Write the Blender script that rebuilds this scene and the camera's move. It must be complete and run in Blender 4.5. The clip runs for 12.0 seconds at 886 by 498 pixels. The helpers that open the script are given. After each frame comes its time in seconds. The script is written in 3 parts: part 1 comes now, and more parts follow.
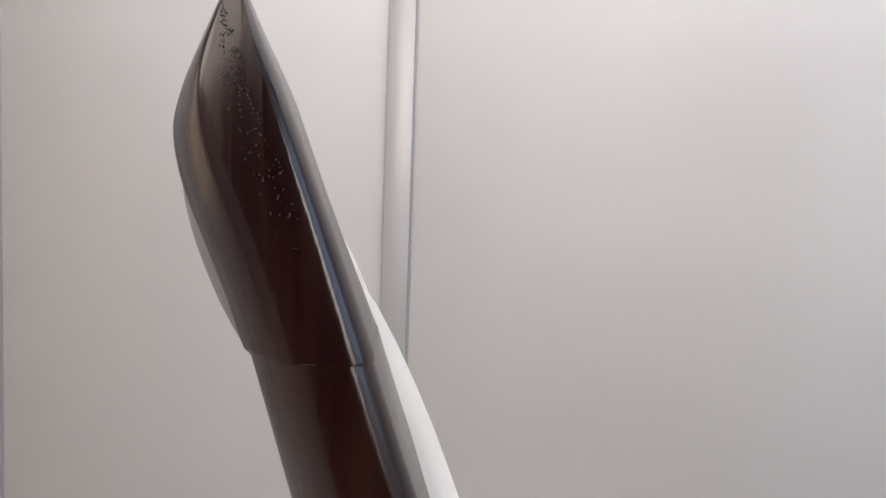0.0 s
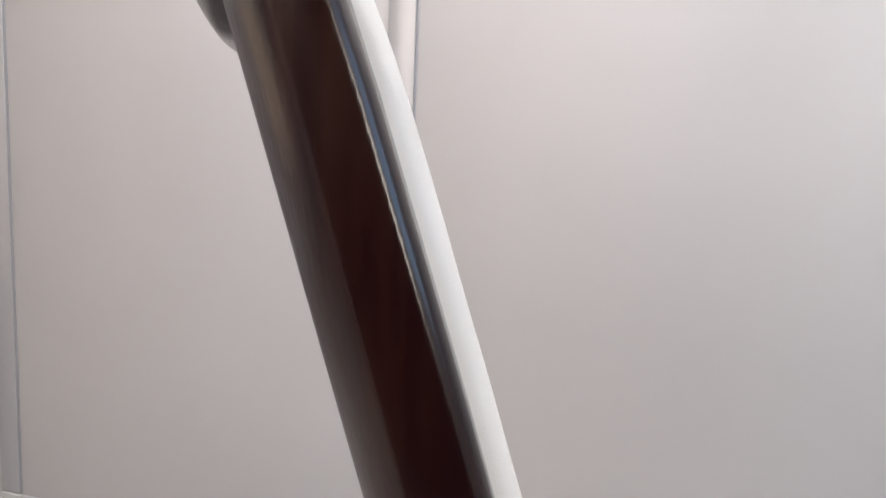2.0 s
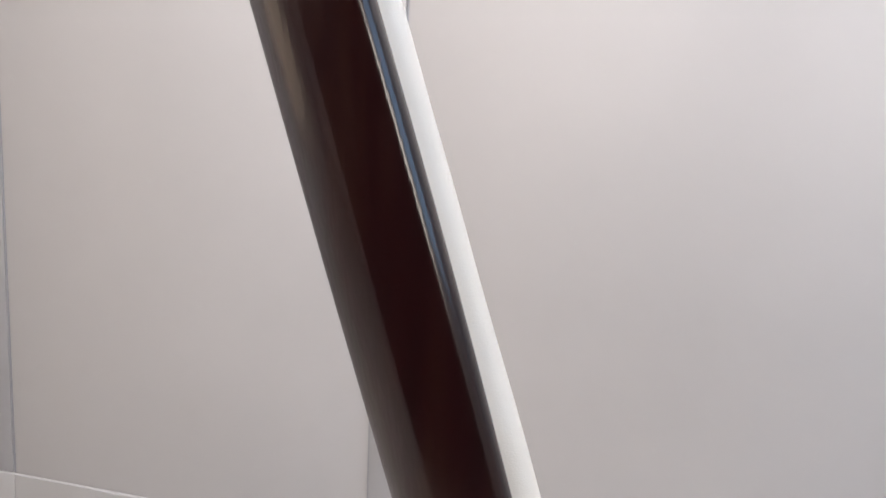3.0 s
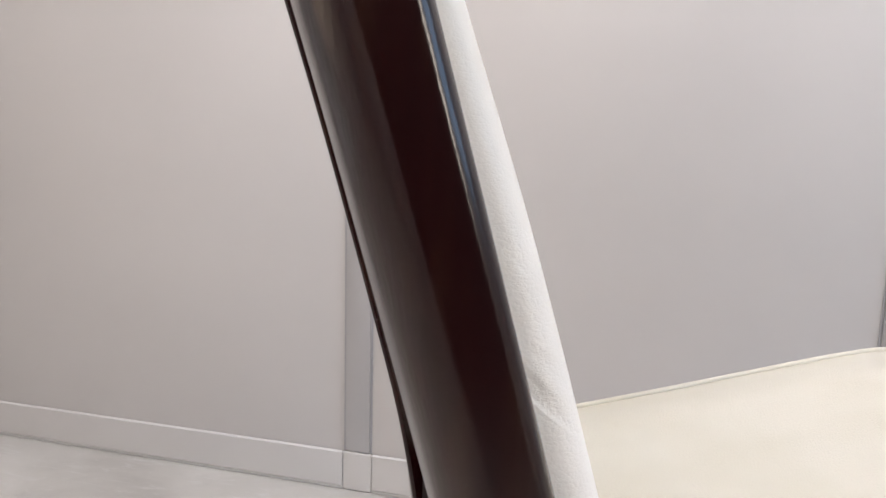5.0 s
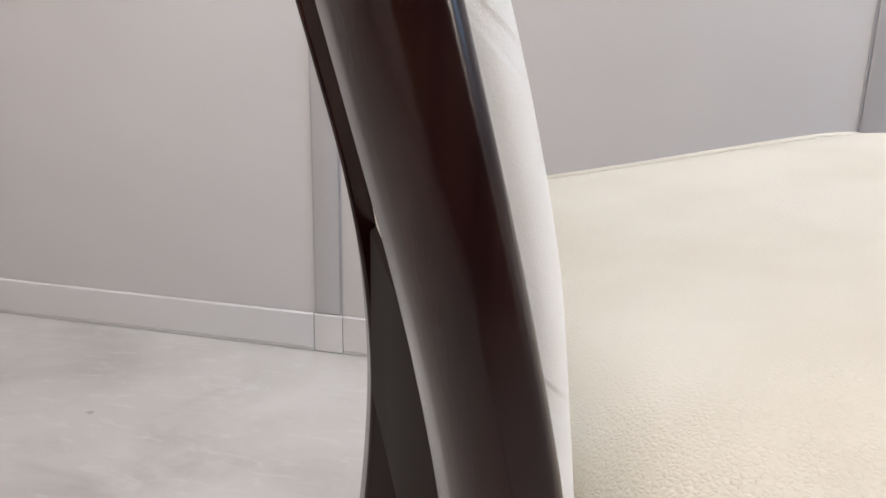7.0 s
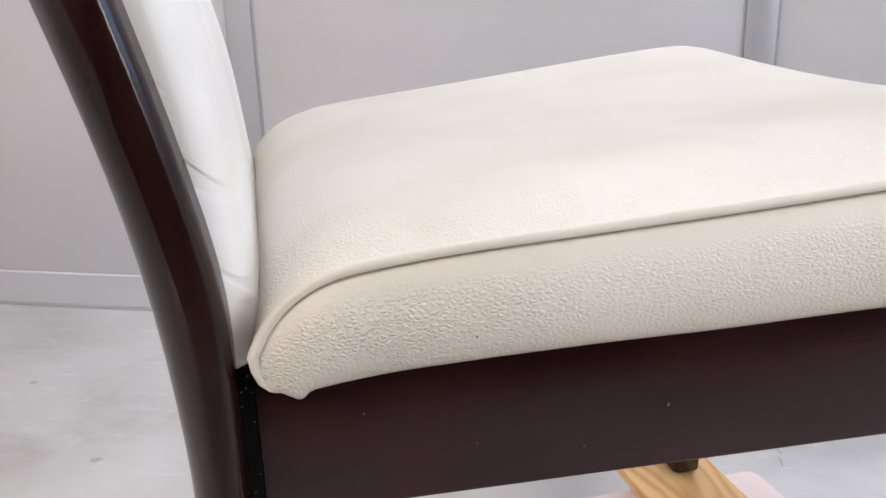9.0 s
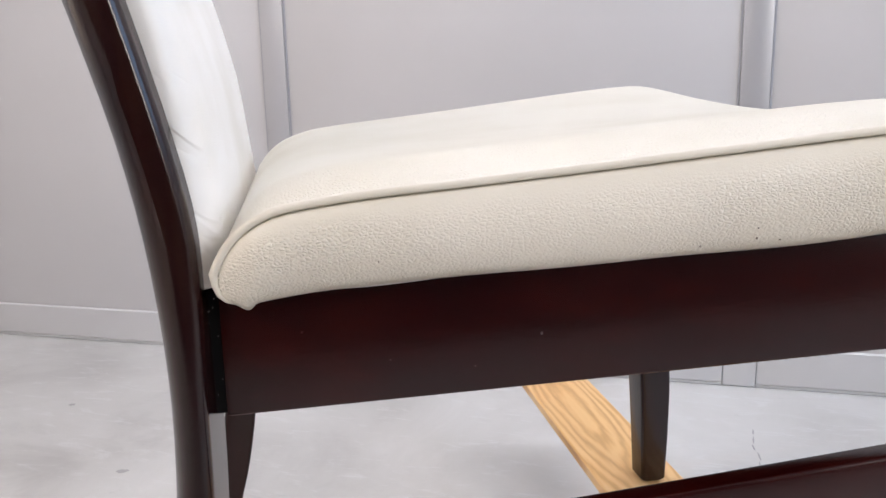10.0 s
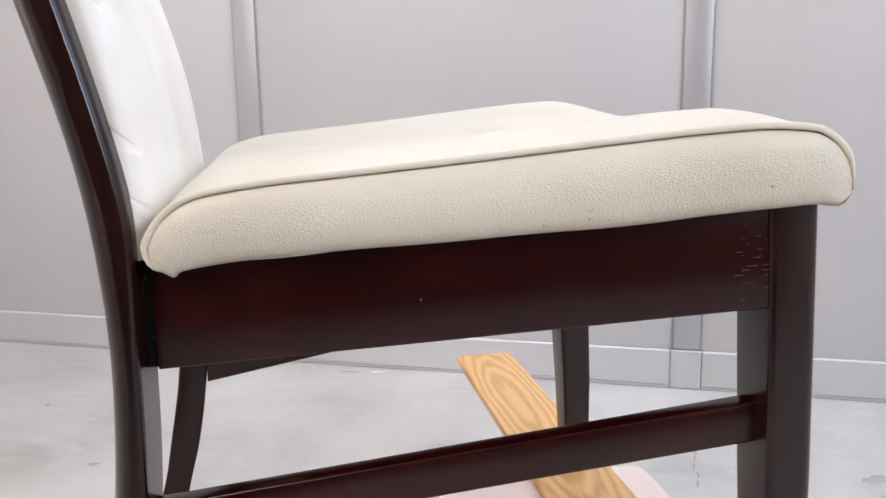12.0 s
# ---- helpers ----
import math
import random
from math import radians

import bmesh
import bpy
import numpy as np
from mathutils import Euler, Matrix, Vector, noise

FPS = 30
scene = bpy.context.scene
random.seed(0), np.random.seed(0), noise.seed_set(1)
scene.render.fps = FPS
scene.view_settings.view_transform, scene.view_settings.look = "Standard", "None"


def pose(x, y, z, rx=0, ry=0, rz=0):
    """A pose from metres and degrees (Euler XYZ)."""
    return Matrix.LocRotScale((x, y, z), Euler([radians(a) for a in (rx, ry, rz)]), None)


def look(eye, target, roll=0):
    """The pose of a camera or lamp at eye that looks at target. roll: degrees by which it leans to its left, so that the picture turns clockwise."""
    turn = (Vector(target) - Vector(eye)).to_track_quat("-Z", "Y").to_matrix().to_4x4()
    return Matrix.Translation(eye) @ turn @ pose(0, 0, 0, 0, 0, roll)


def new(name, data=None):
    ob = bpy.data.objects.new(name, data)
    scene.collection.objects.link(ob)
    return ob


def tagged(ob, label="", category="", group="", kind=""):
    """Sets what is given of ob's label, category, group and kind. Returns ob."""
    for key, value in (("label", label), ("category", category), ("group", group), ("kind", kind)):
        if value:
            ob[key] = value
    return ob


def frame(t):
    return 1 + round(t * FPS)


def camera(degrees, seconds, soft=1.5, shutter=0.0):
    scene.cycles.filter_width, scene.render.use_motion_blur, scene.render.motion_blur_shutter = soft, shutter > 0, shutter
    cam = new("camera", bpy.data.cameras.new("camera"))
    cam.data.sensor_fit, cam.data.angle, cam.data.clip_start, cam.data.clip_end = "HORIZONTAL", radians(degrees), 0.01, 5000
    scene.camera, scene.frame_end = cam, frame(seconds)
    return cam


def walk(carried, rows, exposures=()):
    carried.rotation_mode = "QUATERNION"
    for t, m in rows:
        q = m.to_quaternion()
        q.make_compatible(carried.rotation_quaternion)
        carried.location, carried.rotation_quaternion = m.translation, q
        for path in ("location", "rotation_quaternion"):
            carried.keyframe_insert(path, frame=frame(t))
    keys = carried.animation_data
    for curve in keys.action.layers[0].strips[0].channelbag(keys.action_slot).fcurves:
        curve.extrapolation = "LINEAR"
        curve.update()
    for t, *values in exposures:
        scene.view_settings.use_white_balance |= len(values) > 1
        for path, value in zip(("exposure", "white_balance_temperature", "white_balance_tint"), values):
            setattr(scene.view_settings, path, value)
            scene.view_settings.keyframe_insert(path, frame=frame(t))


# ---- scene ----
K = 1.11  # metres per unit of the plan

# ---- camera and walk ----
cam = camera(58.0, 12.0)
PATH = [
    (0, look((0.5471, -1.5102, 1.1147), (0.2793, -0.5498, 1.0372), 2.05)),
    (0.5, look((0.5606, -1.5137, 1.0885), (0.2886, -0.5576, 0.9792), 2.54)),
    (1, look((0.5643, -1.5146, 1.0559), (0.2873, -0.5594, 0.9521), 2.45)),
    (1.5, look((0.5704, -1.5184, 1.0382), (0.2917, -0.5664, 0.9117), 2.43)),
    (2, look((0.5746, -1.5188, 1.0179), (0.2955, -0.5692, 0.8754), 2.31)),
    (2.5, look((0.5817, -1.5227, 0.9942), (0.3015, -0.5737, 0.8493), 2.18)),
    (3, look((0.5870, -1.5272, 0.9702), (0.3136, -0.5764, 0.8241), 2.17)),
    (3.2, look((0.5891, -1.5258, 0.9560), (0.3161, -0.5752, 0.8085), 1.97)),
    (4.8, look((0.6150, -1.5087, 0.8135), (0.3546, -0.5560, 0.6568), 1.48)),
    (5, look((0.6184, -1.5074, 0.8032), (0.3579, -0.5565, 0.6361), 1.50)),
    (5.5, look((0.6242, -1.5018, 0.7731), (0.3690, -0.5539, 0.5821), 1.73)),
    (6, look((0.6306, -1.5018, 0.7466), (0.3860, -0.5570, 0.5282), 1.51)),
    (6.5, look((0.6372, -1.4994, 0.7200), (0.4006, -0.5599, 0.4722), 1.43)),
    (6.7, look((0.6383, -1.4970, 0.7107), (0.4057, -0.5598, 0.4508), 1.38)),
    (8.3, look((0.6707, -1.5114, 0.6613), (0.4723, -0.5852, 0.3385), -0.38)),
    (8.5, look((0.6943, -1.5247, 0.6604), (0.5024, -0.5966, 0.3389), -0.63)),
    (8.7, look((0.7255, -1.5419, 0.6609), (0.5356, -0.6118, 0.3442), -1.48)),
    (9, look((0.7702, -1.5656, 0.6584), (0.5702, -0.6294, 0.3671), -1.78)),
    (9.2, look((0.8011, -1.5774, 0.6515), (0.5853, -0.6384, 0.3836), -1.82)),
    (9.5, look((0.8312, -1.6087, 0.6415), (0.5936, -0.6677, 0.4007), -1.94)),
    (9.8, look((0.8463, -1.6386, 0.6311), (0.5904, -0.6963, 0.4156), -1.63)),
    (10, look((0.8562, -1.6585, 0.6268), (0.5992, -0.7140, 0.4221), -1.31)),
    (10.5, look((0.8974, -1.6855, 0.6226), (0.6339, -0.7380, 0.4414), -0.79)),
    (11, look((0.9305, -1.7120, 0.6240), (0.6783, -0.7581, 0.4610), -0.64)),
    (11.5, look((0.9391, -1.7301, 0.6223), (0.6901, -0.7755, 0.4590), -0.78)),
    (12, look((0.9387, -1.7313, 0.6184), (0.6930, -0.7788, 0.4383), -0.90)),
]
walk(cam, PATH, [(0, -0.47, 6400, 11), (3.2, -0.20, 6380, 11), (4.8, -0.20, 6500, 11), (6.5, -0.26, 6520, 11), (8.5, -0.21, 6080, 12), (9.5, -0.11, 6090, 12), (11, -0.07, 6170, 12), (12, -0.05, 6180, 12)])

# ---- world and light ----
world = bpy.data.worlds.new("world")
scene.world = world
world.use_nodes = True
wn = world.node_tree.nodes
sky = wn.new("ShaderNodeTexSky")
sky.sky_type, sky.sun_disc = "NISHITA", False
sky.sun_elevation, sky.sun_rotation = radians(40), radians(90)
world.node_tree.links.new(sky.outputs[0], wn["Background"].inputs[0])
wn["Background"].inputs[1].default_value = 0.1


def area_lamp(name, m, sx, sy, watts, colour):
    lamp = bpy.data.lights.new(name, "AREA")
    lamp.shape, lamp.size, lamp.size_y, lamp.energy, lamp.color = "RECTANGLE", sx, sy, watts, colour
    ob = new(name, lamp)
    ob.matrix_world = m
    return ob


# lamps, all out of view; daylight inferred in the left wall and, bluish, in the right
# fill lamps added behind the camera, a narrow one on its right
area_lamp("south_fill", look((2.72, -2.52, 1.35), (0.9, -0.8, 0.5)), 0.64, 0.9, 31, (1.0, 0.90, 0.80))
area_lamp("rear_fill", look((-0.25, -2.52, 1.58), (0.40, 0.0, 1.0)), 1.5, 0.66, 29, (1.0, 0.86, 0.75))
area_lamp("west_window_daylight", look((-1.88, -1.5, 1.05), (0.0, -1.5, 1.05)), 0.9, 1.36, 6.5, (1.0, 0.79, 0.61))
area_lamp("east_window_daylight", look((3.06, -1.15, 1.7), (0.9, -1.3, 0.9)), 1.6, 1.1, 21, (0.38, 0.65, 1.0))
# lamp without a fixture, added to brighten the partition wall towards its top
area_lamp("wall_wash_fill", look((0.70, -0.45, 2.45), (0.70, 0.15, 2.27)), 2.7, 0.2, 82, (0.98, 0.95, 0.97))


# ---- materials ----
def material(name, colour, rough=0.5, metal=0.0, coat=0.0, coat_rough=0.1):
    m = bpy.data.materials.new(name)
    m.use_nodes = True
    b = m.node_tree.nodes["Principled BSDF"]
    b.inputs["Base Color"].default_value = (*colour, 1)
    b.inputs["Roughness"].default_value = rough
    b.inputs["Metallic"].default_value = metal
    b.inputs["Coat Weight"].default_value = coat
    b.inputs["Coat Roughness"].default_value = coat_rough
    return m


def node(m, kind, **values):
    n = m.node_tree.nodes.new(kind)
    for key, value in values.items():
        n.inputs[key.replace("_", " ")].default_value = value
    return n


def join(m, a, b):
    m.node_tree.links.new(a, b)


def shader(m):
    return m.node_tree.nodes["Principled BSDF"]


def coords(m, scale=(1, 1, 1), rot=(0, 0, 0)):
    tc = m.node_tree.nodes.new("ShaderNodeTexCoord")
    mp = m.node_tree.nodes.new("ShaderNodeMapping")
    mp.inputs["Scale"].default_value = scale
    mp.inputs["Rotation"].default_value = rot
    join(m, tc.outputs["Object"], mp.inputs["Vector"])
    return mp.outputs[0]


def ramp(m, fac, stops):
    r = m.node_tree.nodes.new("ShaderNodeValToRGB")
    e = r.color_ramp.elements
    while len(e) < len(stops):
        e.new(0.5)
    for el, (pos, col) in zip(e, stops):
        el.position, el.color = pos, (*col, 1)
    join(m, fac, r.inputs[0])
    return r.outputs[0]


def bump(m, height, strength, distance, normal=None):
    b = node(m, "ShaderNodeBump", Strength=strength, Distance=distance)
    join(m, height, b.inputs["Height"])
    if normal:
        join(m, normal, b.inputs["Normal"])
    return b.outputs[0]


def dark_wood(name, along, tone, hue, pores, gloss, even):
    """Espresso-stained glossy wood; along: the grain's axis, 0 to 2; tone, hue: colour factors per part, broad
    reflections put in.
    """
    m = material(name, (0.015, 0.005, 0.004), 0.26)
    shader(m).inputs["Specular IOR Level"].default_value = gloss
    s = [38.0, 38.0, 38.0]
    s[along] = 2.2
    v = coords(m, s)
    grain = node(m, "ShaderNodeTexNoise", Scale=3.0, Detail=8.0, Roughness=0.65, Distortion=0.4)
    join(m, v, grain.inputs["Vector"])
    broad = node(m, "ShaderNodeTexNoise", Scale=7.0, Detail=2.0)
    join(m, coords(m), broad.inputs["Vector"])
    mix = m.node_tree.nodes.new("ShaderNodeMath")
    mix.operation = "MULTIPLY_ADD"
    mix.inputs[1].default_value = 0.6
    join(m, grain.outputs[0], mix.inputs[0])
    half = m.node_tree.nodes.new("ShaderNodeMath")
    half.operation = "MULTIPLY"
    half.inputs[1].default_value = 0.4
    join(m, broad.outputs[0], half.inputs[0])
    join(m, half.outputs[0], mix.inputs[2])
    stops = ((0.32, (0.0060, 0.0003, 0.0006)), (0.5, (0.0165, 0.0011, 0.0015)), (0.68, (0.044, 0.0110, 0.0060)))
    stops = tuple((p, tuple(c + (d - c) * even for c, d in zip(col, stops[1][1]))) for p, col in stops)
    join(m, ramp(m, mix.outputs[0], [(p, (col[0] * tone, col[1] * tone * hue, col[2] * tone * hue)) for p, col in stops]), shader(m).inputs["Base Color"])
    # fine open pores
    s2 = [620.0, 620.0, 620.0]
    s2[along] = 22.0
    pore = node(m, "ShaderNodeTexNoise", Scale=1.0, Detail=2.0)
    join(m, coords(m, s2), pore.inputs["Vector"])
    join(m, bump(m, pore.outputs[0], pores, 0.0006), shader(m).inputs["Normal"])
    rr = node(m, "ShaderNodeMapRange", From_Min=0.3, From_Max=0.7, To_Min=0.17, To_Max=0.25)
    join(m, broad.outputs[0], rr.inputs[0])
    join(m, rr.outputs[0], shader(m).inputs["Roughness"])
    return m


# one stained wood; the browner uprights partly carry their reflections in the colour
WOOD_Z = dark_wood("dark_wood_upright", 2, 0.66, 1.6, 0.12, 0.46, 0.1)
WOOD_X = dark_wood("dark_wood_lengthwise", 0, 0.95, 0.38, 0.06, 0.46, 0.4)
WOOD_Y = dark_wood("dark_wood_crosswise", 1, 0.8, 1.2, 0.14, 0.5, 0.3)


def leather(name, colour, depth, slack):
    """Pebbled leather; slack: the depth of the slanting folds in its lower part."""
    m = material(name, colour, 0.40)
    v = coords(m, (0.72, 0.85, 1.12))
    warp = node(m, "ShaderNodeTexNoise", Scale=120.0, Detail=3.0)
    join(m, v, warp.inputs["Vector"])
    add = m.node_tree.nodes.new("ShaderNodeMixRGB")
    add.inputs[0].default_value = 0.0028
    join(m, v, add.inputs[1])
    join(m, warp.outputs["Color"], add.inputs[2])

    def pebbles(scale):
        cells = node(m, "ShaderNodeTexVoronoi", Scale=scale, Randomness=0.95)
        cells.feature = "DISTANCE_TO_EDGE"
        join(m, add.outputs[0], cells.inputs["Vector"])
        dome = node(m, "ShaderNodeMapRange", From_Min=0.0, From_Max=0.34, To_Min=0.0, To_Max=1.0)
        dome.interpolation_type = "SMOOTHSTEP"
        join(m, cells.outputs["Distance"], dome.inputs[0])
        return dome.outputs[0]

    broad = node(m, "ShaderNodeTexNoise", Scale=22.0, Detail=3.0)
    join(m, v, broad.inputs["Vector"])
    normal = bump(m, broad.outputs[0], 0.10, 0.003)
    if slack:
        fold = node(m, "ShaderNodeTexNoise", Scale=1.0, Detail=1.0)
        long = m.node_tree.nodes.new("ShaderNodeMapping")
        long.inputs["Scale"].default_value = (9.0, 6.0, 90.0)
        join(m, coords(m, (1, 1, 1), (0.0, radians(-42), 0.0)), long.inputs["Vector"])
        join(m, long.outputs[0], fold.inputs["Vector"])
        line = node(m, "ShaderNodeMapRange", From_Min=0.39, From_Max=0.48, To_Min=0.0, To_Max=1.0)
        line.interpolation_type = "SMOOTHSTEP"
        join(m, fold.outputs[0], line.inputs[0])
        low = m.node_tree.nodes.new("ShaderNodeSeparateXYZ")
        join(m, coords(m), low.inputs[0])
        where = node(m, "ShaderNodeMapRange", From_Min=0.78, From_Max=0.70, To_Min=0.0, To_Max=slack)
        join(m, low.outputs["Z"], where.inputs[0])
        flank = node(m, "ShaderNodeMapRange", From_Min=0.024, From_Max=0.010, To_Min=0.0, To_Max=1.0)
        join(m, low.outputs["Y"], flank.inputs[0])
        both = m.node_tree.nodes.new("ShaderNodeMath")
        both.operation = "MULTIPLY"
        join(m, where.outputs[0], both.inputs[0])
        join(m, flank.outputs[0], both.inputs[1])
        normal = bump(m, line.outputs[0], slack, 0.0016, normal)
        join(m, both.outputs[0], normal.node.inputs["Strength"])
    patch = node(m, "ShaderNodeTexNoise", Scale=14.0, Detail=2.0)
    join(m, v, patch.inputs["Vector"])
    amount = node(m, "ShaderNodeMapRange", From_Min=0.35, From_Max=0.65, To_Min=depth * 0.55, To_Max=depth)
    join(m, patch.outputs[0], amount.inputs[0])
    hide = m.node_tree.nodes.new("ShaderNodeAttribute")
    hide.attribute_name = "grain"
    scaled = m.node_tree.nodes.new("ShaderNodeMath")
    scaled.operation = "MULTIPLY"
    join(m, amount.outputs[0], scaled.inputs[0])
    join(m, hide.outputs["Fac"], scaled.inputs[1])
    normal = bump(m, pebbles(1300.0), depth * 0.2, 0.0003, normal)
    normal = bump(m, pebbles(540.0), depth, 0.0010, normal)
    join(m, scaled.outputs[0], normal.node.inputs["Strength"])
    join(m, normal, shader(m).inputs["Normal"])
    tone = node(m, "ShaderNodeTexNoise", Scale=9.0, Detail=3.0)
    join(m, v, tone.inputs["Vector"])
    dark = tuple(c * 0.9 * f for c, f in zip(colour, (1.0, 0.985, 0.94)))
    join(m, ramp(m, tone.outputs[0], [(0.35, dark), (0.6, colour)]), shader(m).inputs["Base Color"])
    return m


LEATHER = leather("cream_leather", (0.73, 0.695, 0.60), 0.68, 0.0)
LEATHER_BACK = leather("white_leather", (0.88, 0.845, 0.79), 0.80, 0.50)


def painted(name, colour, rough=0.4):
    m = material(name, colour, rough)
    n = node(m, "ShaderNodeTexNoise", Scale=2.5, Detail=3.0)
    join(m, coords(m), n.inputs["Vector"])
    join(m, ramp(m, n.outputs[0], [(0.3, tuple(c * 0.95 for c in colour)), (0.7, colour)]), shader(m).inputs["Base Color"])
    f = node(m, "ShaderNodeTexNoise", Scale=900.0, Detail=1.0)
    join(m, coords(m), f.inputs["Vector"])
    join(m, bump(m, f.outputs[0], 0.05, 0.0004), shader(m).inputs["Normal"])
    return m


PANEL = painted("panel_paint", (0.468, 0.462, 0.460), 0.45)
POST = painted("post_paint", (0.40, 0.40, 0.41), 0.36)
shader(POST).inputs["Metallic"].default_value = 0.3
SEAL = material("joint_seal", (0.33, 0.34, 0.365), 0.5)
SKIRT = painted("skirting_paint", (0.53, 0.53, 0.53), 0.4)
PLASTER = painted("plaster", (0.72, 0.71, 0.70), 0.7)
CEIL = painted("ceiling_paint", (0.80, 0.80, 0.79), 0.8)
GAP = material("grey_gap", (0.46, 0.46, 0.465), 0.7)
# near-black paint of an unseen wall, so the glossy wood reflects little
REFLECTED_DARK = painted("dark_reflection_wall", (0.06, 0.057, 0.055), 0.8)
FLOORM = material("worn_floor", (0.70, 0.69, 0.675), 0.5)
n_a = node(FLOORM, "ShaderNodeTexNoise", Scale=3.2, Detail=9.0, Roughness=0.62, Distortion=0.6)
join(FLOORM, coords(FLOORM), n_a.inputs["Vector"])
base = ramp(FLOORM, n_a.outputs[0], [(0.30, (0.39, 0.375, 0.355)), (0.45, (0.50, 0.487, 0.46)), (0.66, (0.59, 0.577, 0.55))])
# drawn-out scuffs of two directions, and small dark grit
scuff = node(FLOORM, "ShaderNodeTexNoise", Scale=1.0, Detail=6.0, Roughness=0.7, Distortion=1.2)
join(FLOORM, coords(FLOORM, (9.0, 34.0, 1.0), (0, 0, 0.6)), scuff.inputs["Vector"])
mark = node(FLOORM, "ShaderNodeMapRange", From_Min=0.55, From_Max=0.70, To_Min=0.0, To_Max=0.6)
join(FLOORM, scuff.outputs[0], mark.inputs[0])
m_1 = FLOORM.node_tree.nodes.new("ShaderNodeMixRGB")
join(FLOORM, mark.outputs[0], m_1.inputs[0])
join(FLOORM, base, m_1.inputs[1])
m_1.inputs[2].default_value = (0.64, 0.635, 0.625, 1)
grit = node(FLOORM, "ShaderNodeTexNoise", Scale=16.0, Detail=8.0, Roughness=0.75)
join(FLOORM, coords(FLOORM, (1.0, 1.6, 1.0), (0, 0, -0.5)), grit.inputs["Vector"])
dirt = node(FLOORM, "ShaderNodeMapRange", From_Min=0.61, From_Max=0.75, To_Min=0.0, To_Max=0.5)
join(FLOORM, grit.outputs[0], dirt.inputs[0])
m_2 = FLOORM.node_tree.nodes.new("ShaderNodeMixRGB")
join(FLOORM, dirt.outputs[0], m_2.inputs[0])
join(FLOORM, m_1.outputs[0], m_2.inputs[1])
m_2.inputs[2].default_value = (0.34, 0.33, 0.32, 1)
join(FLOORM, m_2.outputs[0], shader(FLOORM).inputs["Base Color"])
n_b = node(FLOORM, "ShaderNodeTexNoise", Scale=60.0, Detail=5.0)
join(FLOORM, coords(FLOORM), n_b.inputs["Vector"])
join(FLOORM, bump(FLOORM, n_b.outputs[0], 0.12, 0.002), shader(FLOORM).inputs["Normal"])
n_c = node(FLOORM, "ShaderNodeMapRange", From_Min=0.3, From_Max=0.7, To_Min=0.36, To_Max=0.6)
join(FLOORM, n_a.outputs[0], n_c.inputs[0])
join(FLOORM, n_c.outputs[0], shader(FLOORM).inputs["Roughness"])
STAIN = material("grey_stain", (0.36, 0.35, 0.345), 0.7)
CHALK = material("white_mark", (0.80, 0.78, 0.75), 0.7)
PLY = material("oak_board", (0.55, 0.33, 0.14), 0.42)
w_a = node(PLY, "ShaderNodeTexWave", Scale=4.6, Distortion=5.5, Detail=4.0, Detail_Scale=1.3, Detail_Roughness=0.55)
w_a.wave_type, w_a.rings_direction = "RINGS", "SPHERICAL"
c_a = coords(PLY, (7.5, 1.15, 1.0))
c_a.node.inputs["Location"].default_value = (-0.392 * 7.5, -0.60 * 1.15, 0.0)
join(PLY, c_a, w_a.inputs["Vector"])
f_a = node(PLY, "ShaderNodeTexNoise", Scale=1.0, Detail=4.0)
join(PLY, coords(PLY, (260.0, 9.0, 260.0)), f_a.inputs["Vector"])
x_a = PLY.node_tree.nodes.new("ShaderNodeMath")
x_a.operation, x_a.inputs[1].default_value = "MULTIPLY_ADD", 0.3
join(PLY, f_a.outputs[0], x_a.inputs[0])
y_a = PLY.node_tree.nodes.new("ShaderNodeMath")
y_a.operation, y_a.inputs[1].default_value = "MULTIPLY", 0.7
join(PLY, w_a.outputs["Fac"], y_a.inputs[0])
join(PLY, y_a.outputs[0], x_a.inputs[2])
join(PLY, ramp(PLY, x_a.outputs[0], [(0.12, (0.60, 0.325, 0.115)), (0.38, (0.72, 0.42, 0.16)), (0.8, (0.80, 0.51, 0.225))]), shader(PLY).inputs["Base Color"])
join(PLY, bump(PLY, f_a.outputs[0], 0.15, 0.0006), shader(PLY).inputs["Normal"])
PINK = painted("pink_foam", (0.80, 0.66, 0.61), 0.8)
GLUE = material("black_filler", (0.003, 0.003, 0.003), 0.45)
shader(GLUE).inputs["Specular IOR Level"].default_value = 0.15
# matt, near-black copy of the wood, for the rear apron alone
MATT_WOOD = material("matt_dark_wood", (0.012, 0.008, 0.007), 0.75)
shader(MATT_WOOD).inputs["Specular IOR Level"].default_value = 0.12
BLACK = material("black_fabric", (0.008, 0.008, 0.009), 0.8)


# ---- mesh helpers ----
def mesh_of(name, verts, faces, mat, parent=None, label="", smooth=40, scale=K, grain=None):
    me = bpy.data.meshes.new(name)
    me.from_pydata([tuple(c * scale for c in v) for v in verts], [], faces)
    bm = bmesh.new()
    bm.from_mesh(me)
    bmesh.ops.recalc_face_normals(bm, faces=bm.faces[:])
    bm.to_mesh(me)
    bm.free()
    me.materials.append(mat)
    for p in me.polygons:
        p.use_smooth = True
    me.set_sharp_from_angle(angle=radians(smooth))
    if grain:
        # how far the hide is slack, vertex by vertex
        me.attributes.new("grain", "FLOAT", "POINT").data.foreach_set("value", grain)
    ob = new(name, me)
    if parent:
        ob.parent = parent
    if label:
        tagged(ob, label)
    return ob


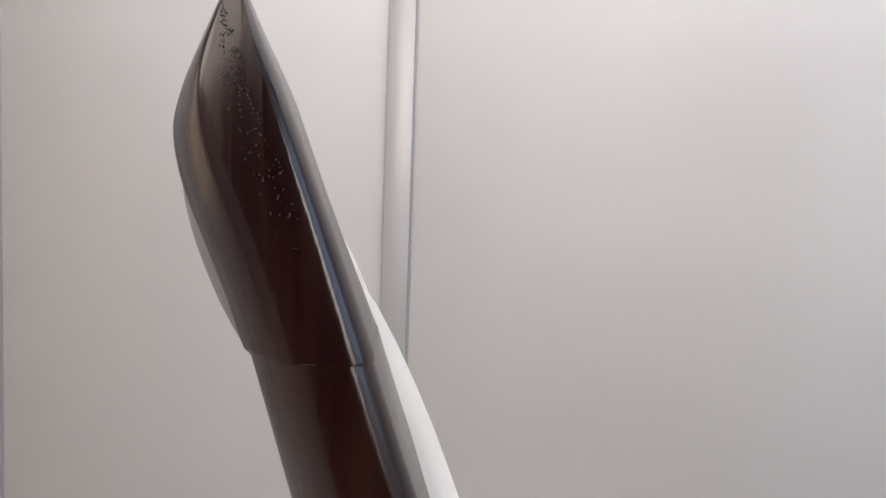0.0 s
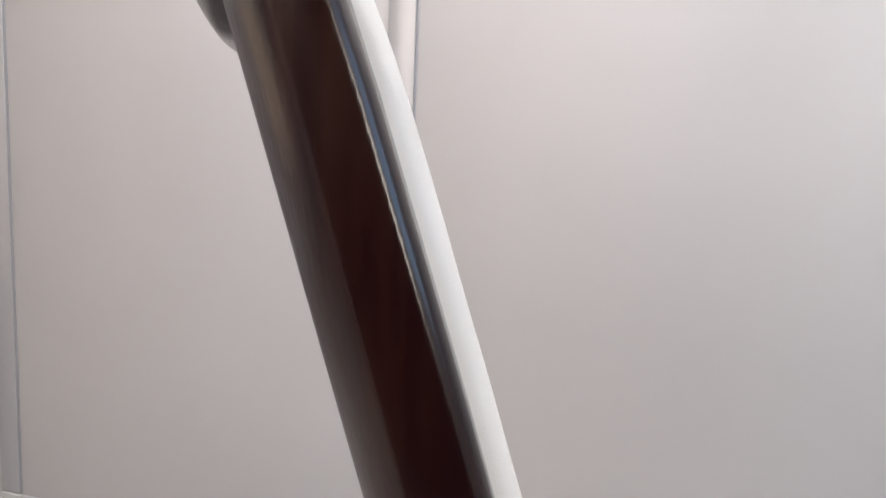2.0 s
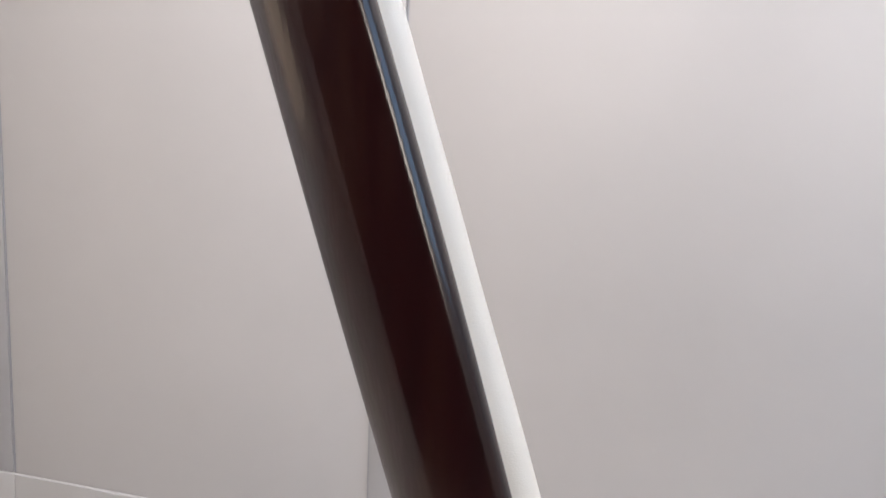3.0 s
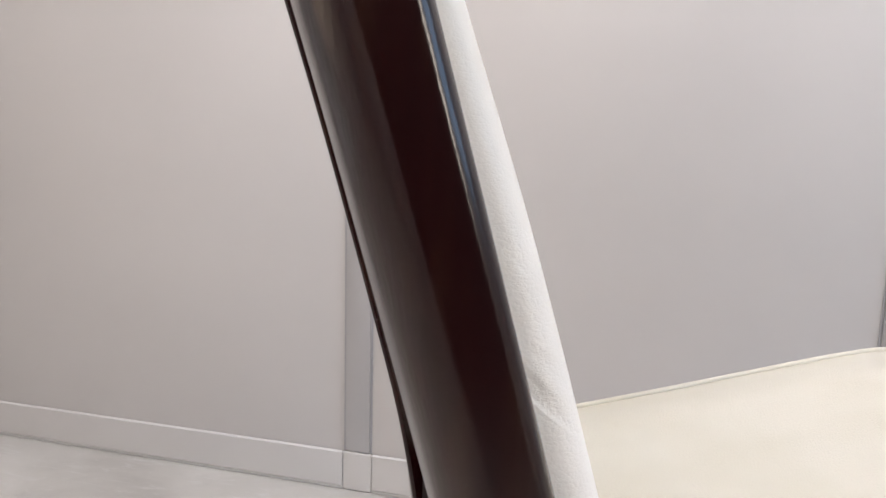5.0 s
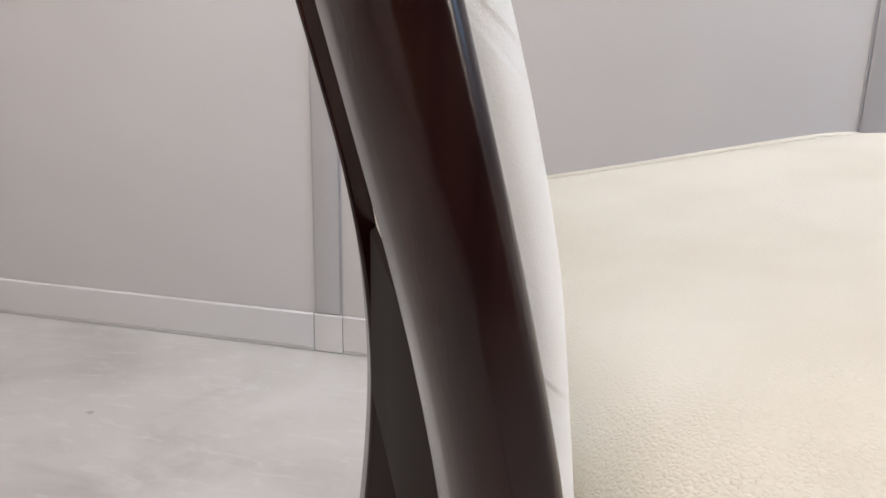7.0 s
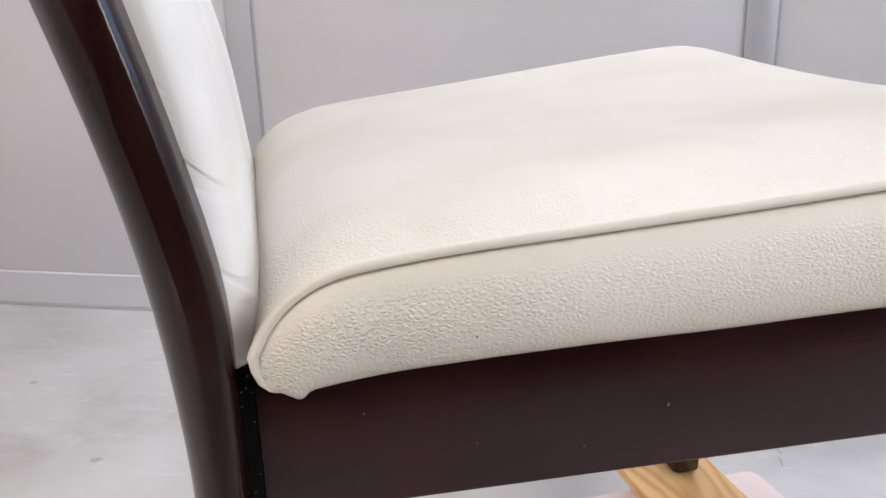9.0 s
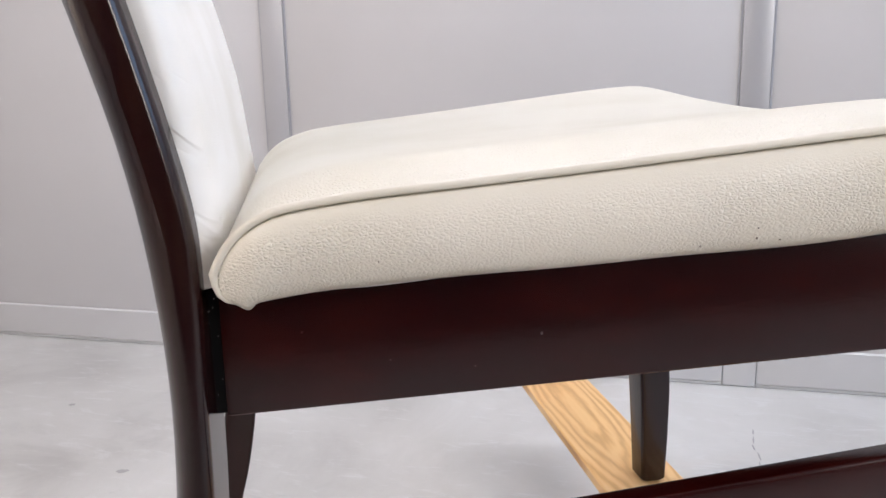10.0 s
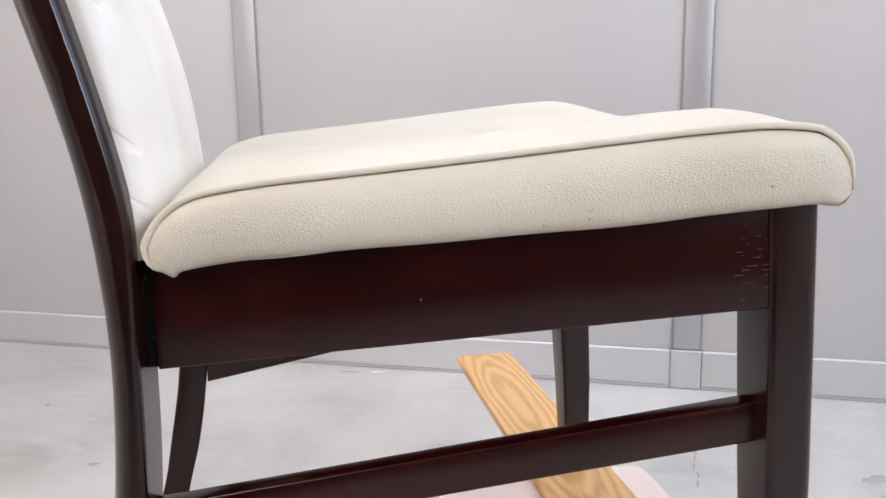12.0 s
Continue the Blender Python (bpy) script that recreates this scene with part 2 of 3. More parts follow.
def loft(rings, closed=True, caps=True):
    """Vertices and faces through rings of equal length."""
    n = len(rings[0])
    verts = [p for r in rings for p in r]
    faces = []
    for i in range(len(rings) - 1):
        for j in range(n if closed else n - 1):
            k = (j + 1) % n
            faces.append((i * n + j, i * n + k, (i + 1) * n + k, (i + 1) * n + j))
    if caps:
        faces.append(tuple(range(n)))
        faces.append(tuple((len(rings) - 1) * n + j for j in range(n)))
    return verts, faces


def rounded(w, h, radii, steps=5):
    """A rounded rectangle round (0, 0); radii from the corner (+,+) anticlockwise."""
    out = []
    for (sx, sy), r, a0 in zip(((1, 1), (-1, 1), (-1, -1), (1, -1)), radii, (0, 90, 180, 270)):
        r = min(r, w / 2 * 0.98, h / 2 * 0.98)
        for i in range(steps + 1):
            a = radians(a0 + 90 * i / steps)
            out.append((sx * (w / 2 - r) + r * math.cos(a), sy * (h / 2 - r) + r * math.sin(a)))
    return out


def section(w, h, corners, steps=6):
    """A rectangle with eased corners; (ru, rv, flatness) from the corner (+,+) anticlockwise."""
    out = []
    for (sx, sy), (ru, rv, flat), a0 in zip(((1, 1), (-1, 1), (-1, -1), (1, -1)), corners, (0, 90, 180, 270)):
        ru, rv = min(ru, w * 0.8), min(rv, h * 0.8)
        for i in range(steps + 1):
            a, t = radians(a0 + 90 * i / steps), i / steps
            c, d = math.cos(a), math.sin(a)
            # the straight way from one end of the corner to the other
            c0, d0, c1, d1 = math.cos(radians(a0)), math.sin(radians(a0)), math.cos(radians(a0 + 90)), math.sin(radians(a0 + 90))
            c, d = c + flat * (c0 + (c1 - c0) * t - c), d + flat * (d0 + (d1 - d0) * t - d)
            out.append((sx * (w / 2 - ru) + ru * c, sy * (h / 2 - rv) + rv * d))
    return out


def box_verts(x0, x1, y0, y1, z0, z1, r=0.002):
    """A box with small bevelled edges, as a loft along z."""
    w, h, cx, cy = x1 - x0, y1 - y0, (x0 + x1) / 2, (y0 + y1) / 2
    rings = []
    for z, inset in ((z0, r), (z0 + r, 0), (z1 - r, 0), (z1, r)):
        rings.append([(cx + px, cy + py, z) for px, py in rounded(w - 2 * inset, h - 2 * inset, (r,) * 4, 2)])
    return loft(rings)


def box(name, x0, x1, y0, y1, z0, z1, mat, parent=None, label="", r=0.002, scale=K):
    v, f = box_verts(x0, x1, y0, y1, z0, z1, r)
    return mesh_of(name, v, f, mat, parent, label, 40, scale)


def spline(table, x):
    """Smooth interpolation in a short table of (x, y)."""
    xs, ys = [p[0] for p in table], [p[1] for p in table]
    if x <= xs[0]:
        return ys[0] + (x - xs[0]) * (ys[1] - ys[0]) / (xs[1] - xs[0])
    if x >= xs[-1]:
        return ys[-1] + (x - xs[-1]) * (ys[-1] - ys[-2]) / (xs[-1] - xs[-2])
    i = max(j for j in range(len(xs) - 1) if xs[j] <= x)

    def slope(j):
        if j == 0 or j == len(xs) - 1:
            a, b = (0, 1) if j == 0 else (j - 1, j)
            return (ys[b] - ys[a]) / (xs[b] - xs[a])
        return (ys[j + 1] - ys[j - 1]) / (xs[j + 1] - xs[j - 1])

    h = xs[i + 1] - xs[i]
    t = (x - xs[i]) / h
    return (2 * t**3 - 3 * t * t + 1) * ys[i] + (t**3 - 2 * t * t + t) * h * slope(i) + (-2 * t**3 + 3 * t * t) * ys[i + 1] + (t**3 - t * t) * h * slope(i + 1)


def empty(name, m):
    ob = new(name)
    ob.matrix_world = m
    return ob


# ---- the booth: floor, partition wall, far walls, ceiling (metres) ----
def setting(ob, label, category):
    return tagged(ob, label, category, kind="structure")


floor = setting(box("floor", -2.0, 3.1, -2.56, 0.06, -0.1, 0.0, FLOORM, scale=1), "pale grey worn concrete floor with faint stains", "floor")
STEP = 1.0  # from post to post
wall = setting(new("wall_north"), "pale grey painted steel partition wall", "wall")
box("backing", -2.0, 3.1, 0.012, 0.09, 0.0, 2.6, GAP, wall, scale=1)
POST_W = 0.0570
for i in range(-2, 4):
    x = i * STEP
    x1 = min(x + STEP, 3.1)
    if x < 3.05:
        box("post", x + 0.002, x + POST_W, -0.0060, -0.0004, 0.0872, 2.6, POST, wall, "slim grey aluminium post", 0.0025, 1)
        box("post_foot", x - 0.0026, x + POST_W + 0.0045, -0.0075, -0.0004, 0.0005, 0.0862, SKIRT, wall, "pale grey post foot", 0.002, 1)
        for g in (x - 0.0020, x + POST_W + 0.0005):
            box("joint_seal", g, g + 0.0036, -0.0020, -0.0003, 0.0872, 2.6, SEAL, wall, "dark blue-grey joint seal", 0.0006, 1)
        box("panel", x, x1, 0.0, 0.012, 0.07, 2.6, PANEL, wall, "smooth pale grey steel panel", 0.002, 1)
        box("skirting", x + POST_W + 0.0055, x1 - 0.0036, -0.0085, -0.0004, 0.0070, 0.0862, SKIRT, wall, "pale grey skirting board", 0.0025, 1)
        box("floor_seal", x + POST_W + 0.0055, x1 - 0.0036, -0.0072, -0.0004, 0.0004, 0.0068, SKIRT, wall, "grey floor seal", 0.001, 1)
west = setting(new("wall_west"), "plain off-white plaster wall with a tall window opening", "wall")
for y0, y1, z0, z1 in ((-2.56, 0.0, 1.75, 2.6), (-2.56, 0.0, 0.0, 0.35), (-2.56, -1.96, 0.35, 1.75), (-1.04, 0.0, 0.35, 1.75)):
    box("wall_piece", -2.0, -1.9, y0, y1, z0, z1, PLASTER, west, scale=1)
# wall added out of view: its dark and white parts shape the wood's reflections
south = setting(new("reflection_wall_south"), "unseen added wall, white and dark grey parts to shape reflections, with two lamp openings", "wall")
for x0, x1, z0, z1, paint in ((-2.0, -1.01, 0.0, 2.6, PLASTER), (-1.01, 0.51, 1.92, 2.6, REFLECTED_DARK), (-1.01, 0.0, 0.0, 1.24, PLASTER), (0.0, 0.51, 0.0, 1.24, REFLECTED_DARK), (0.51, 2.39, 0.0, 2.6, REFLECTED_DARK), (2.39, 3.05, 0.0, 0.88, REFLECTED_DARK), (2.39, 3.05, 1.82, 2.6, REFLECTED_DARK), (3.05, 3.2, 0.0, 2.6, REFLECTED_DARK)):
    box("wall_piece", x0, x1, -2.66, -2.56, z0, z1, paint, south, scale=1)
east = setting(new("wall_east"), "plain off-white wall with a wide window opening", "wall")
for y0, y1, z0, z1 in ((-2.56, 0.06, 0.0, 1.1), (-2.56, 0.06, 2.3, 2.6), (-2.56, -2.0, 1.1, 2.3), (-0.3, 0.06, 1.1, 2.3)):
    box("wall_piece", 3.1, 3.2, y0, y1, z0, z1, PLASTER, east, scale=1)
setting(box("ceiling", -2.0, 3.2, -2.66, 0.09, 2.6, 2.7, CEIL, scale=1), "plain white ceiling", "ceiling")

# ---- chair ----
CH = Matrix.Translation((0.58449 * K, -1.16269 * K, 0)) @ Matrix.Rotation(radians(24.71), 4, "Z")
chair = tagged(empty("dining_chair", CH), "dark-stained wooden dining chair with cream leather seat and back", "chair")
MID = 0.157  # the chair's middle plane
FOOT = 0.153

REAR = [(0.153, -0.083), (0.20, -0.068), (0.24, -0.060), (0.30, -0.049), (0.36, -0.043), (0.42, -0.041), (0.48, -0.045), (0.54, -0.055), (0.60, -0.070), (0.72, -0.103), (0.84, -0.139), (0.947, -0.170)]
FRONT = [(0.153, -0.058), (0.20, -0.047), (0.24, -0.0365), (0.30, -0.0265), (0.36, -0.0225), (0.42, -0.0215), (0.46, -0.0205), (0.50, -0.0215), (0.54, -0.0285), (0.60, -0.043), (0.72, -0.076), (0.84, -0.111), (0.947, -0.1455)]
OUT, INN = -0.012, 0.028  # outer and inner face of the near stile
CROWN = 0.0009  # how far the outer faces bulge
TURN = 0.10  # the stiles are turned to suit the splayed sides


def side(v, far):
    return 2 * MID - v if far else v


def stile(far):
    rings = []
    zs = [FOOT, FOOT + 0.002] + [FOOT + 0.01 + (0.9747 - FOOT - 0.01) * i / 49 for i in range(50)]
    for i, z in enumerate(zs):
        a, b = spline(REAR, z), spline(FRONT, z)
        low = min(1.0, max(0.0, (0.78 - z) / 0.25))
        sec = section(b - a - (0.004 if i == 0 else 0), INN - OUT - (0.004 if i == 0 else 0), ((0.003, 0.004, 0), (0.003, 0.003, 0), (0.0090 + 0.0050 * low, 0.0125 + 0.0050 * low, 0.55 - 0.4 * low), (0.0045, 0.006, 0)), 10)
        skew = 0.0045 * min(1.0, max(0.0, 0.47 - z) / 0.05)
        high = min(1.0, max(0.0, z - 0.46) / 0.06)
        rings.append([((a + b) / 2 + p + skew * max(0.0, q / 0.04 + 0.3) * (p > 0) + high * ((TURN * (q - 0.02) + 0.0035 - 0.0014 * min(1.0, max(0.0, z - 0.925) / 0.04)) * (p > 0) + (0.0006 - 0.05 * q) * (p < 0)), side((OUT + INN) / 2 + q - TURN * p - CROWN * max(0.0, 1 - (2 * p / (b - a)) ** 2) * (q < -0.008), far), z) for p, q in sec])
    v, f = loft(rings)
    return mesh_of("rear_leg", v, f, WOOD_Z, chair)


stile(False)
stile(True)


# crest rail: bowed back in plan, arched on top
CREST_END = [(0.9746, -0.1781, -0.1545), (0.9762, -0.1788, -0.1550), (0.985, -0.1818, -0.1583), (0.995, -0.1858, -0.1621), (1.004, -0.1890, -0.1656), (1.012, -0.1904, -0.1687), (1.018, -0.1892, -0.1711), (1.0235, -0.1872, -0.1733), (1.029, -0.1848, -0.1755), (1.0335, -0.1825, -0.1773), (1.0364, -0.1802, -0.1786)]
CREST_MID = [(0.9450, -0.1800, -0.1690), (0.9465, -0.1850, -0.1700), (0.957, -0.1925, -0.1740), (0.970, -0.1985, -0.1790), (0.983, -0.2030, -0.1835), (0.995, -0.2060, -0.1872), (1.006, -0.2070, -0.1908), (1.016, -0.2060, -0.1938), (1.024, -0.2035, -0.1960), (1.030, -0.2010, -0.1973), (1.0335, -0.1992, -0.1980)]


def finer(points, n=4):
    """A smooth curve through the points, n steps between each two."""
    out = []
    last = len(points) - 1
    for i in range(last):
        a, b, c, d = (Vector(points[k]) for k in (max(i - 1, 0), i, i + 1, min(i + 2, last)))
        for k in range(n):
            t = k / n
            out.append(tuple(0.5 * (2 * b + (c - a) * t + (2 * a - 5 * b + 4 * c - d) * t * t + (3 * b - a - 3 * c + d) * t**3)))
    return out + [points[-1]]


CREST_END, CREST_MID = finer(CREST_END), finer(CREST_MID)
# rear edge of the rail's flat end faces
CREST_EDGE = [(0.9746, -0.1686), (0.985, -0.1718), (0.9945, -0.1751), (1.004, -0.1790), (1.012, -0.1821), (1.0185, -0.1838), (1.024, -0.1833), (1.029, -0.1818), (1.0335, -0.1803), (1.0364, -0.1793)]


def crest():
    rings = []
    v0, v1 = OUT, 2 * MID - OUT
    # distances from either end, dense where the end is rounded
    near = [0.0, 0.0008, 0.002, 0.004, 0.007, 0.011, 0.016, 0.022, 0.028]
    span = v1 - v0
    ds = near + [0.028 + (span - 0.056) * i / 30 for i in range(1, 30)] + [span - d for d in reversed(near)]
    for d in ds:
        e = min(d, span - d)
        s = -1 + 2 * d / span
        w = 1 - ((s * s + 0.03) ** 0.63 - 0.03**0.63) / (1.03**0.63 - 0.03**0.63)
        w *= min(1.0, e / 0.09)
        x = 1 - min(1.0, e / 0.0125)
        ease = (0.45 * (1 - math.sqrt(max(0.0, 1 - x * x))) + 0.55 * x)
        skewed = TURN * max(0.0, 1 - e / 0.04) * (1 if d < span / 2 else -1)
        y = 1 - min(1.0, e / 0.006)
        fore = 1 - math.sqrt(max(0.0, 1 - y * y))
        sag = min(1.0, max(0.0, e - 0.041) / 0.085)
        bulge = CROWN * max(0.0, 1 - e / 0.012) * (1 if d < span / 2 else -1)
        prof = []
        for k, (p, q) in enumerate(zip(CREST_END, CREST_MID)):
            wz = w + (sag - w) * max(0.0, 1 - k / 16)
            prof.append((p[0] + (q[0] - p[0]) * wz, p[1] + (q[1] - p[1]) * w, p[2] + (q[2] - p[2]) * w * min(1.0, max(0.0, e - 0.03) / 0.05)))
        ring = []
        fronts = []
        for (z, r, f), (z0, r0, f0) in zip(prof, CREST_END):
            edge = spline(CREST_EDGE, z0)
            c, half, mid = (edge + f) / 2, max(0.0012, (f - edge) / 2), (r0 + f0) / 2
            k = min(1.0, half / 0.006)
            up = min(1.0, max(0.0, z - 0.9746) / 0.045)
            lean = (0.0026 - (0.10 - 0.03 * up) * (0.04 - min(e, 0.04))) * (1 - min(1.0, max(0.0, e - 0.045) / 0.03))
            for out, u in ((ring, r + ease * max(0.0, edge - r0)), (fronts, f + (lean - fore * (0.0042 - 0.0018 * up)) * k)):
                out.append((u, v0 + d - skewed * (u - mid) - bulge * max(0.0, 1 - ((u - c) / half) ** 2), z))
        ring += reversed(fronts)
        rings.append(ring)
    v, f = loft(rings)
    return mesh_of("crest_rail", v, f, WOOD_Z, chair, "bowed dark wooden top rail", 50)


crest()

# back pad between the stiles
PADF = [(0.49, -0.0115), (0.53, -0.0160), (0.57, -0.0210), (0.61, -0.0298), (0.65, -0.0410), (0.70, -0.0555), (0.75, -0.0718), (0.80, -0.0869), (0.84, -0.0999), (0.86, -0.1062), (0.88, -0.1128), (0.90, -0.1192), (0.92, -0.1259), (0.935, -0.1310), (0.95, -0.1365), (0.965, -0.1433), (0.975, -0.1486), (0.985, -0.1553), (0.997, -0.1633)]


def back_pad():
    rings, hide = [], []
    nz = 60
    across = [-1, -0.994, -0.985, -0.97, -0.95, -0.925, -0.895, -0.882, -0.868, -0.8] + [-0.7 + 0.1 * k for k in range(15)] + [0.8, 0.868, 0.882, 0.895, 0.925, 0.95, 0.97, 0.985, 0.994, 1]
    zs = [0.471 + (0.994 - 0.471) * i / nz for i in range(nz + 1)]
    for i, z in enumerate(zs):
        end = min(1.0, min(z - 0.467, 0.9955 - z) / 0.012)
        end = math.sqrt(max(0.02, 1 - (1 - end) ** 2))
        rear = spline(REAR, z) + 0.012
        front = spline(PADF, z)
        front = rear + (front - rear) * (0.45 + 0.55 * end)
        high = min(1.0, max(0.0, (z - 0.80) / 0.15))
        ring = []
        bow = 0.002 + 0.010 * min(1.0, max(0.0, z - 0.55) / 0.25) + 0.004 * high
        edge_at = 0.0012 + 0.0093 * min(1.0, max(0.0, z - 0.66) / 0.16)
        edge_at += (INN + 0.0005 - edge_at) * min(1.0, max(0.0, z - 0.93) / 0.035)
        for s in across:
            v = MID + s * (MID - edge_at)
            base = rear if MID - abs(v - MID) > INN - 0.001 else spline(FRONT, z) + 0.0005
            edge = min(1.0, (1 - abs(s)) / 0.12)
            corner = 0.010 * (1 - math.sqrt(max(0.0, 1 - (1 - edge) ** 2)))
            puff = 0.004 * math.sin(min(1.0, (1 - abs(s)) / 0.5) * math.pi / 2)
            ring.append((max(front - corner + puff - bow * (1 - s * s), base - 0.017 * high * (1 - s * s) + 0.004 * (base == rear)), v, z))
        for s in reversed(across):
            v = MID + s * (MID - edge_at)
            base = rear if MID - abs(v - MID) > INN - 0.001 else spline(FRONT, z) + 0.0003
            ring.append((base - 0.017 * high * (1 - s * s), v, z))
        rings.append(ring)
        coarse = min(1.0, max(0.25, (z - 0.58) / 0.08))
        flank = 0.06 + 0.14 * max(0.0, 1 - abs(z - 0.68) / 0.09)
        rows = [flank + (1 - flank) * coarse * min(1.0, max(0.0, -0.30 - s) / 0.25) * min(1.0, max(0.0, s + 0.955) / 0.06) for s in across]
        hide += rows + rows[::-1]
    v, f = loft(rings)
    return mesh_of("back_cushion", v, f, LEATHER_BACK, chair, "padded white leather back cushion", 60, grain=hide)


back_pad()

# aprons: the sides splay out towards the front
SPLAY = (-0.047 - 0.006) / 0.363
SPLAY_APRON = (-0.0555 - 0.0062) / 0.3573


def slanted(name, u0, u1, v0, splay, zb0, zb1, zt0, zt1, thick, mat, far, r=0.003, label=""):
    rings = []
    n = 10
    for i in range(n + 1):
        t = i / n
        u = u0 + (u1 - u0) * t
        vv = v0 + splay * (u - u0)
        zb, zt = zb0 + (zb1 - zb0) * t, zt0 + (zt1 - zt0) * t
        ring = [(u, side(vv + thick / 2 + p, far), (zb + zt) / 2 + q) for p, q in rounded(thick, zt - zb, (r,) * 4, 3)]
        rings.append(ring)
    v, f = loft(rings)
    return mesh_of(name, v, f, mat, chair, label)


for far in (False, True):
    slanted("side_apron", -0.0147, 0.3445, 0.0065, SPLAY_APRON, 0.4037, 0.4390 if far else 0.4350, 0.4664, 0.4965, 0.020, WOOD_X, far, 0.0018)
    slanted("joint_strip", -0.0220, -0.0148, 0.0085, SPLAY, 0.4045, 0.4050, 0.4715, 0.4720, 0.030, GLUE, far, 0.002, "glossy black filler strip")
    slanted("side_stretcher", -0.022, 0.3465, 0.012, SPLAY, 0.298 if far else 0.288, 0.345, 0.325 if far else 0.315, 0.3720, 0.015, WOOD_X, far, 0.0024)


def cross(name, u0, u1, v0, v1, z0, z1, mat, label=""):
    return box(name, u0, u1, v0, v1, z0, z1, mat, chair, label, 0.003)


# top raised past the apron's own edge to cover the pale cushions behind
cross("rear_apron", -0.0410, -0.0330, INN, 2 * MID - INN, 0.405, 0.512, MATT_WOOD, "matt dark wooden rear apron")
cross("front_apron", 0.345, 0.363, -0.012, 2 * MID + 0.012, 0.434, 0.490, WOOD_Y)


def front_leg(far):
    rings = []
    for z, a, b, w in ((FOOT, 0.358, 0.378, 0.024), (FOOT + 0.003, 0.3545, 0.3805, 0.029), (0.20, 0.3525, 0.3815, 0.032), (0.25, 0.350, 0.381, 0.036), (0.32, 0.3462, 0.379, 0.039), (0.41, 0.3415, 0.375, 0.040), (0.4965, 0.337, 0.3713, 0.040)):
        rings.append([((a + b) / 2 + p - (0.003 * max(0.0, z - 0.25) / 0.2 if far else 0.0), side(-0.058 + 0.020 + q, far), z) for p, q in rounded(b - a, w, (0.004, 0.004, 0.004, 0.011), 5)])
    v, f = loft(rings)
    return mesh_of("front_leg", v, f, WOOD_Z, chair)


front_leg(False)
front_leg(True)

# seat cushion
PIPE = [(-0.0135, 0.481), (-0.0115, 0.4855), (-0.007, 0.4930), (0.0, 0.5003), (0.0085, 0.5060), (0.0174, 0.5095), (0.0356, 0.5128), (0.060, 0.5160), (0.0938, 0.5192), (0.1551, 0.5252), (0.2167, 0.5317), (0.2785, 0.538), (0.315, 0.5408), (0.3346, 0.5413), (0.3567, 0.5391), (0.364, 0.5352), (0.370, 0.5302), (0.3745, 0.5235), (0.3768, 0.516), (0.3775, 0.505)]
UNDER = [(-0.0146, 0.4750), (-0.0135, 0.4722), (-0.0096, 0.4680), (-0.0036, 0.4648), (0.0, 0.4628), (0.0022, 0.4633), (0.0045, 0.4658), (0.0100, 0.4672), (0.0190, 0.4690), (0.0350, 0.4716), (0.0590, 0.4737), (0.0926, 0.4758), (0.1528, 0.4802), (0.2172, 0.4842), (0.2803, 0.4896), (0.3279, 0.4942), (0.3580, 0.4974), (0.3640, 0.4972), (0.3705, 0.4960), (0.3745, 0.4985), (0.3766, 0.5018), (0.3775, 0.5045)]


def edge_v(u):
    """The seat's near edge in plan."""
    return -0.016 - 0.050 * (u / 0.345)


SEAT_U = [-0.0135, -0.0128, -0.0115, -0.0095, -0.007, -0.004, -0.0018, 0.0, 0.0013, 0.0025, 0.004, 0.006, 0.009, 0.0145, 0.021] + [0.03 + 0.30 * i / 50 for i in range(51)] + [0.338, 0.345, 0.351, 0.357, 0.362, 0.366, 0.370, 0.373, 0.3752, 0.3768, 0.3775]


def seat_top():
    us = SEAT_U
    nv = 44
    verts, faces, slack = [], [], []
    for u in us:
        zp, e = spline(PIPE, u), edge_v(u)
        inner = min(1.0, max(0.0, u + 0.0135) / 0.05) * min(1.0, max(0.0, 0.3775 - u) / 0.05)
        for j in range(nv + 1):
            s = -1 + 2 * j / nv
            a = 1 - abs(s)
            v = MID + s * (MID - e)
            swell = 0.0065 * ((s + 1) / 2) ** 2 / math.sqrt(max(inner, 0.01)) * min(1.0, inner * 8) + (0.0112 + 0.0008 * s) * math.sin(min(1.0, a / 0.32) * math.pi / 2) - 0.013 * max(0.0, math.sin(min(1.0, max(0.0, a - 0.25) / 0.75) * math.pi / 2)) * max(0.0, min(1.0, u / 0.34))
            bulge = 0.010 * (1 - s * s) * min(1.0, max(0.0, (u - 0.31) / 0.06))
            verts.append((u + bulge, v, zp + swell * math.sqrt(inner)))
            slack.append(0.32 + 0.60 * max(0.0, 1 - a / 0.45) * min(1.0, a / 0.06))
    n = nv + 1
    for i in range(len(us) - 1):
        for j in range(nv):
            faces.append((i * n + j, i * n + j + 1, (i + 1) * n + j + 1, (i + 1) * n + j))
    return mesh_of("seat_top", verts, faces, LEATHER, seat, "", 180, grain=slack)


seat = new("seat_cushion")
seat.parent = chair
tagged(seat, "cream leather seat cushion with piped edge")
seat_top()


